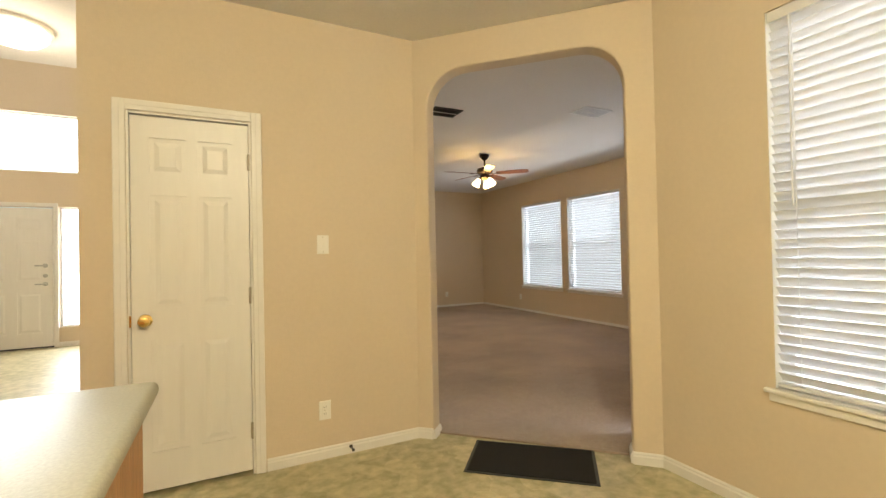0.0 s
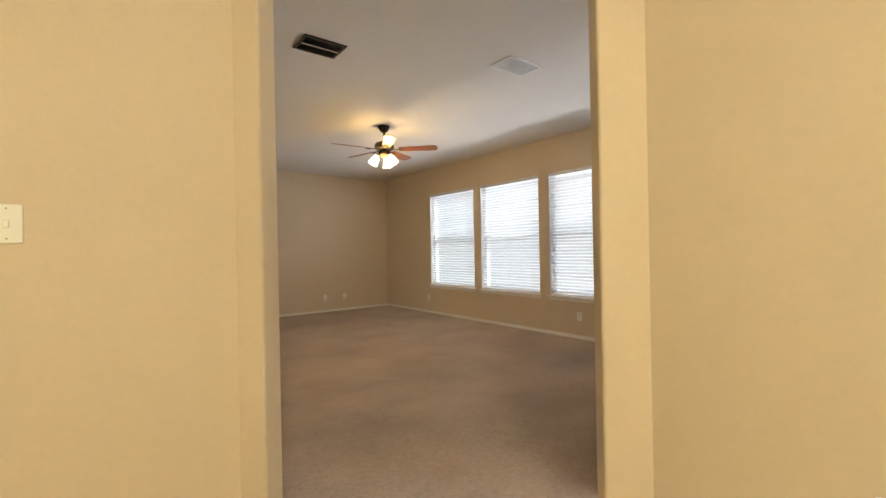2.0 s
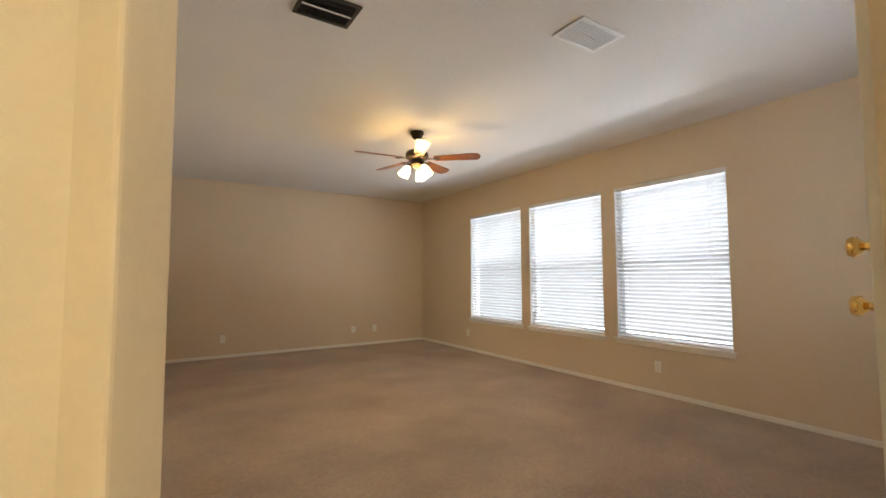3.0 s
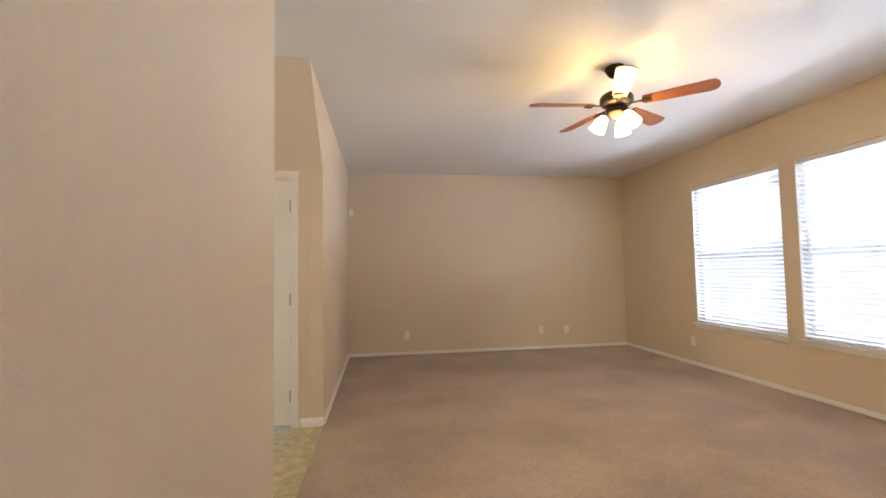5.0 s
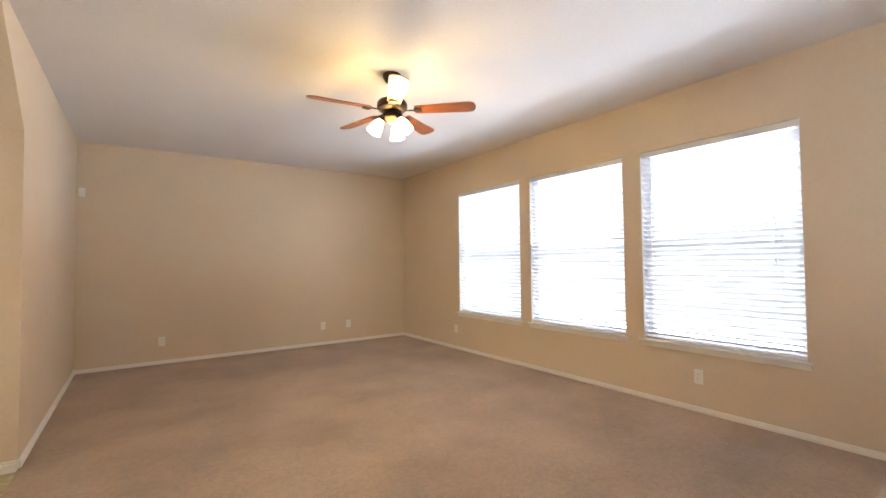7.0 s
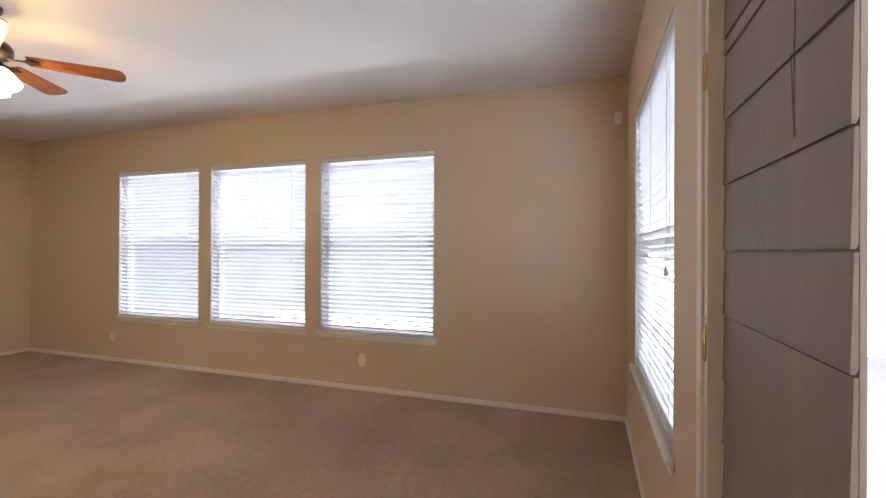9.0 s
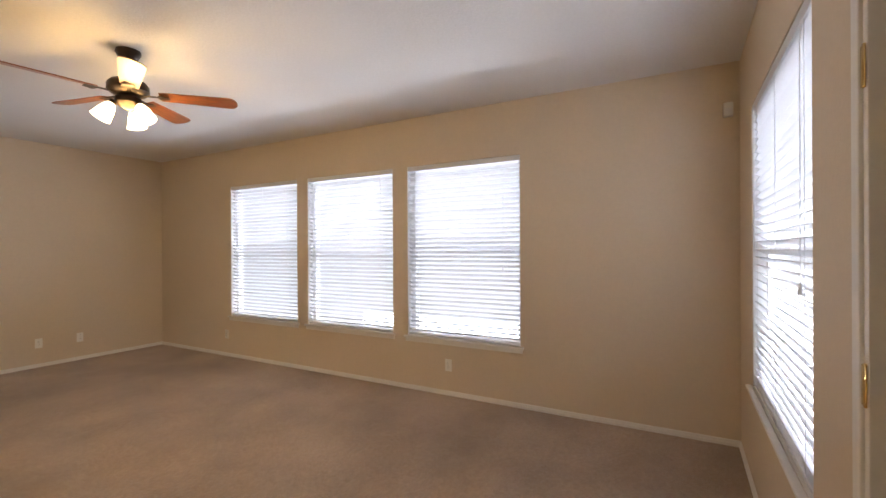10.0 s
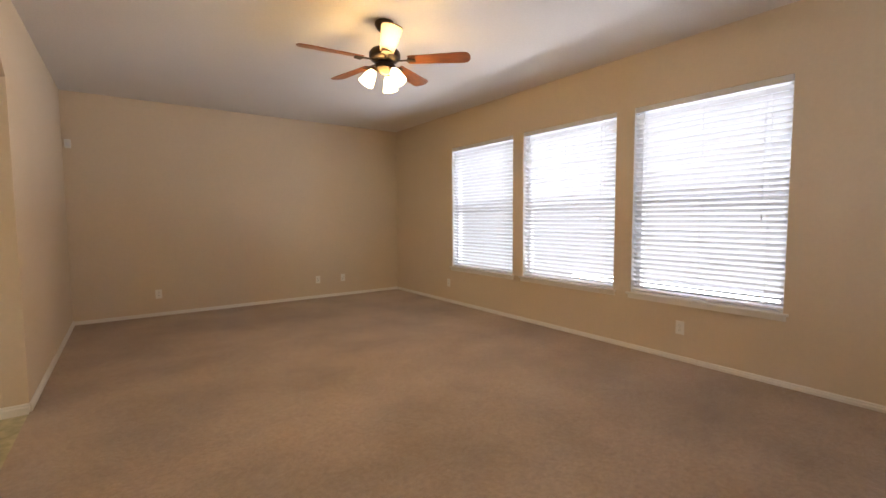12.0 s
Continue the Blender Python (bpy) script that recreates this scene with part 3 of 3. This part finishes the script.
LAP = 0.163
full_board, starter, top_board = siding_board(LAP - 0.008), siding_board(0.036), siding_board(0.118)
for i in range(-8, 5):
    z = 1.38 + LAP * i
    for me, dz in (((starter, 0.0), (top_board, 0.043)) if i == 3 else ((full_board, 0.0),)):
        s = new("siding_board", me)
        s.parent = side
        s.matrix_basis = pose(0.0, -0.011, z + dz)
cable = empty("outdoor_cable", (2.955, 2.352, -0.03), "thin grey cable hanging from a clip on the siding", "cable")
bm = bmesh.new()
rod(bm, (0.137, 0.008, 1.56), (0.135, 0.008, 2.04), 0.001, 8)
rod(bm, (0.137, 0.008, 1.56), (0.150, 0.008, 1.70), 0.001, 8)
part("wire", bm, CABLE, cable, "", True)
bm = bmesh.new()
soft_box(bm, 0.142, 0.001, 1.79, 0.154, 0.012, 1.86, 0.003)
part("clip", bm, BRONZE, cable, "dark clip")


# ---- ceiling fan ----
def ceiling_fan(x, y):
    fan = empty("ceiling_fan", (x, y, H), "dark bronze ceiling fan with wooden blades and lit glass shades", "ceiling fan")
    bm = bmesh.new()
    lathe(bm, ((0, -0.001), (0.07, -0.001), (0.072, -0.02), (0.05, -0.06), (0.028, -0.078), (0, -0.08)), 28)
    part("canopy", bm, BRONZE, fan, "", True)
    bm = bmesh.new()
    rod(bm, (0, 0, -0.07), (0, 0, -0.19), 0.013, 14)
    part("downrod", bm, BRONZE, fan, "", True)
    bm = bmesh.new()
    lathe(bm, ((0, -0.175), (0.03, -0.178), (0.05, -0.19), (0.10, -0.205), (0.118, -0.23), (0.118, -0.265), (0.10, -0.285), (0.06, -0.295), (0, -0.296)), 36)
    part("motor_housing", bm, BRONZE, fan, "", True)
    bm = bmesh.new()
    lathe(bm, ((0, -0.295), (0.06, -0.297), (0.075, -0.315), (0.075, -0.345), (0.05, -0.37), (0.02, -0.385), (0, -0.388)), 30)
    part("light_fitter", bm, BRONZE, fan, "", True)
    for i in range(5):
        m = pose(0, 0, -0.285, 0, 0, -42 + 72 * i)
        bm = bmesh.new()
        soft_box(bm, 0.09, -0.012, -0.006, 0.19, 0.012, 0.0, 0.002, 2, m)
        prism(bm, [(0.18, -0.045), (0.235, -0.03), (0.235, 0.03), (0.18, 0.045), (0.165, 0)], 0.005,
              m @ Matrix(((1, 0, 0, 0), (0, 0, 1, 0), (0, 1, 0, -0.008), (0, 0, 0, 1))))
        arm = part("blade_arm", bm, BRONZE, fan)
        bm = bmesh.new()
        out = [(0.0, -0.05), (0.40, -0.068)]
        out += [(0.42 + 0.05 * math.sin(a), -0.068 * math.cos(a)) for a in [k * math.pi / 10 for k in range(1, 10)]]
        out += [(0.40, 0.068), (0.0, 0.05)]
        prism(bm, out, 0.006, Matrix(((1, 0, 0, 0), (0, 0, 1, 0), (0, 1, 0, 0), (0, 0, 0, 1))))
        bl = part("blade", bm, BLADE, fan, "reddish brown wooden blade")
        bl.matrix_basis = m @ pose(0.18, 0, -0.001, -12, 0, 0)
    for i in range(3):
        m = pose(0, 0, -0.345, 0, 0, 45 + 120 * i)
        bm = bmesh.new()
        rod(bm, m @ Vector((0.06, 0, 0)), m @ Vector((0.085, 0, -0.01)), 0.010, 10)
        lathe(bm, ((0, 0.012), (0.022, 0.01), (0.026, -0.012), (0, -0.012)), 16, m @ pose(0.085, 0, -0.012, 0, -30))
        holder = part("lamp_arm", bm, BRONZE, fan, "", True)
        bm = bmesh.new()
        lathe(bm, ((0.022, -0.012), (0.034, -0.03), (0.046, -0.065), (0.052, -0.10), (0.060, -0.125), (0.057, -0.125), (0.049, -0.10), (0.043, -0.065), (0.03, -0.03), (0.018, -0.014)),
              24, m @ pose(0.085, 0, -0.012, 0, -30))
        part("shade", bm, SHADE, holder, "lit frosted glass bell shade", True)
    for dx, n in ((0.03, 0.11),):
        bm = bmesh.new()
        rod(bm, (dx, 0.02, -0.37), (dx, 0.02, -0.37 - n), 0.001, 6)
        lathe(bm, ((0, 0.012), (0.005, 0.008), (0.006, -0.01), (0, -0.014)), 10, pose(dx, 0.02, -0.37 - n))
        part("pull_chain", bm, BRASS, fan)
    return fan


ceiling_fan(3.77, 5.91)


# ---- ceiling lights, vents, plates ----
def flush_light(x, y):
    lamp = empty("ceiling_light", (x, y, H), "round flush ceiling light with a lit white glass dome", "ceiling light", "flush ceiling lights")
    bm = bmesh.new()
    lathe(bm, ((0, -0.001), (0.19, -0.001), (0.19, -0.022), (0.175, -0.028), (0, -0.028)), 36)
    part("base", bm, TRIM, lamp, "", True)
    bm = bmesh.new()
    lathe(bm, ((0.17, -0.029), (0.165, -0.06), (0.13, -0.095), (0.07, -0.115), (0, -0.12)), 36)
    part("dome", bm, DOME, lamp, "", True)


flush_light(-0.87, 3.93)
# Unseen kitchen fixture, modelled on the hall one; form and place assumed.
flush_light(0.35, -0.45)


def vent(name, x0, y0, x1, y1, dark, label):
    """A ceiling register with a rim and tilted louvres."""
    v = empty(name, ((x0 + x1) / 2, (y0 + y1) / 2, H), label, "vent")
    w, d = x1 - x0, y1 - y0
    bm = bmesh.new()
    for a, b, c, e in ((-w / 2, w / 2, -d / 2, -d / 2 + 0.022), (-w / 2, w / 2, d / 2 - 0.022, d / 2), (-w / 2, -w / 2 + 0.022, -d / 2 + 0.022, d / 2 - 0.022), (w / 2 - 0.022, w / 2, -d / 2 + 0.022, d / 2 - 0.022)):
        soft_box(bm, a, c, -0.012, b, e, -0.001, 0.003)
    part("frame", bm, VENTD if dark else VENTW, v)
    bm = bmesh.new()
    box(bm, -w / 2 + 0.02, -d / 2 + 0.02, -0.003, w / 2 - 0.02, d / 2 - 0.02, -0.001)
    part("backing", bm, SLOT if dark else GAP, v)
    n = 11
    bm = bmesh.new()
    box(bm, -w / 2 + 0.022, -0.007, -0.0015, w / 2 - 0.022, 0.007, 0.0)
    me = mesh_of("slat", bm, VENTD if dark else VENTW)
    for i in range(n):
        s = new("slat", me)
        s.parent = v
        s.matrix_basis = pose(0, -d / 2 + 0.03 + (d - 0.06) * i / (n - 1), -0.008, 35 if dark else 14)
    bm = bmesh.new()
    if dark:
        soft_box(bm, -w / 2 + 0.021, -0.008, -0.014, w / 2 - 0.021, 0.008, -0.0125, 0.0005)
    else:
        soft_box(bm, -0.05, -0.004, -0.022, 0.05, 0.004, -0.0125, 0.001)
    part("centre_bar" if dark else "lever", bm, VENTW, v)


vent("ceiling_vent", 2.17, 4.245, 2.49, 4.49, True, "dark return air grille in the ceiling")
vent("ceiling_vent", 3.58, 3.645, 3.96, 3.885, False, "white supply air register in the ceiling")


def plate(name, place, turn, label, kind):
    """A wall plate; local -y looks into the room."""
    p = empty(name, place, label, "outlet" if kind == "outlet" else "light switch", "wall plates", "", turn)
    bm = bmesh.new()
    soft_box(bm, -0.036, -0.007, -0.058, 0.036, -0.0005, 0.058, 0.003, 2)
    part("cover_plate", bm, PLASTIC, p)
    if kind == "outlet":
        for z in (-0.02, 0.02):
            bm = bmesh.new()
            soft_box(bm, -0.016, -0.0095, z - 0.014, 0.016, -0.0072, z + 0.014, 0.001)
            face = part("socket", bm, PLASTIC, p)
            for x in (-0.006, 0.006):
                bm = bmesh.new()
                box(bm, x - 0.001, -0.0100, z - 0.004, x + 0.001, -0.0096, z + 0.006)
                part("slot", bm, SLOT, face)
    else:
        bm = bmesh.new()
        soft_box(bm, -0.006, -0.016, -0.012, 0.006, -0.0072, 0.010, 0.002)
        part("toggle", bm, PLASTIC, p)
    for z in (-0.045, 0.045) if kind != "outlet" else (0.0,):
        bm = bmesh.new()
        lathe(bm, ((0, 0), (0.003, 0), (0.003, 0.001), (0, 0.0014)), 10, pose(0, -0.007, z, 90))
        part("screw", bm, STEEL, p)


plate("light_switch", (0.83, PAN_Y0, 1.32), 0, "white toggle light switch on the tan wall", "switch")
plate("wall_outlet", (0.825, PAN_Y0, 0.295), 0, "white double outlet low on the tan wall", "outlet")
plate("wall_outlet", (2.42, YN, 0.295), 0, "white double outlet low on the tan wall", "outlet")
for x in (4.51, 4.92):
    plate("wall_outlet", (x, YN, 0.30), 0, "white double outlet, one of a pair low on the wall", "outlet")
plate("wall_outlet", (XE, 4.70, 0.30), -90, "white double outlet under the windows", "outlet")
plate("wall_outlet", (XE, 8.02, 0.30), -90, "white double outlet under the windows", "outlet")


def sensor(place, turn):
    s = empty("motion_detector", place, "small white alarm sensor high in the room corner", "sensor", "alarm sensors", "", turn)
    bm = bmesh.new()
    soft_box(bm, -0.03, -0.045, -0.05, 0.03, -0.001, 0.05, 0.010, 3)
    part("housing", bm, PLASTIC, s, "", True)
    bm = bmesh.new()
    soft_box(bm, -0.02, -0.048, -0.035, 0.02, -0.0455, 0.005, 0.001)
    part("lens", bm, VENTW, s)


sensor((1.62, YN, 2.12), 0)
sensor((XE, 2.45, 2.38), -90)

# door stop on the skirting
stop = empty("door_stop", (0.98, PAN_Y0 - 0.014, 0.045), "small dark spring door stop on the baseboard", "door stop")
bm = bmesh.new()
lathe(bm, ((0, 0), (0.011, 0), (0.011, 0.004), (0.005, 0.006), (0.005, 0.05), (0, 0.05)), 12, pose(0, 0, 0, 90))
part("spring", bm, BRONZE, stop, "", True)
bm = bmesh.new()
lathe(bm, ((0, 0), (0.008, 0), (0.009, 0.012), (0, 0.015)), 12, pose(0, -0.0505, 0, 90))
part("rubber_tip", bm, TRACK, stop, "", True)

# doormat
mat_thing = empty("doormat", (1.905, 2.475, 0.0), "plain black rectangular doormat on the vinyl floor", "doormat", turn=-41)
bm = bmesh.new()
soft_box(bm, -0.352, -0.197, 0.001, 0.352, 0.197, 0.011, 0.003)
part("ribbed_top", bm, MATM, mat_thing)
bm = bmesh.new()
for x0, y0, x1, y1 in ((-0.37, -0.215, 0.37, -0.1975), (-0.37, 0.1975, 0.37, 0.215), (-0.37, -0.197, -0.3525, 0.197), (0.3525, -0.197, 0.37, 0.197)):
    soft_box(bm, x0, y0, 0.001, x1, y1, 0.006, 0.002)
part("rubber_border", bm, TRACK, mat_thing, "black rubber edge")


# ---- kitchen peninsula ----
pen = empty("base_cabinet", (0.09, 1.0, 0), "orange oak kitchen cabinet end under the counter", "cabinet")
bm = bmesh.new()
soft_box(bm, -2.4, 0.0, 0.1, -0.02, 0.745, 0.875, 0.002)
part("body", bm, OAK, pen)
bm = bmesh.new()
soft_box(bm, -0.0195, -0.0, 0.0, 0.0, 0.745, 0.875, 0.003)
part("end_panel", bm, OAK, pen)
bm = bmesh.new()
box(bm, -2.4, 0.06, 0.0, -0.02, 0.66, 0.0995)
part("toe_kick", bm, SLOT, pen)
bm = bmesh.new()
soft_box(bm, -2.5, 0.92, 0.876, 0.125, 1.775, 0.918, 0.017, 4)
solid("countertop", bm, COUNTER, "grey-beige laminate countertop with a rounded edge", "countertop", smooth=True)
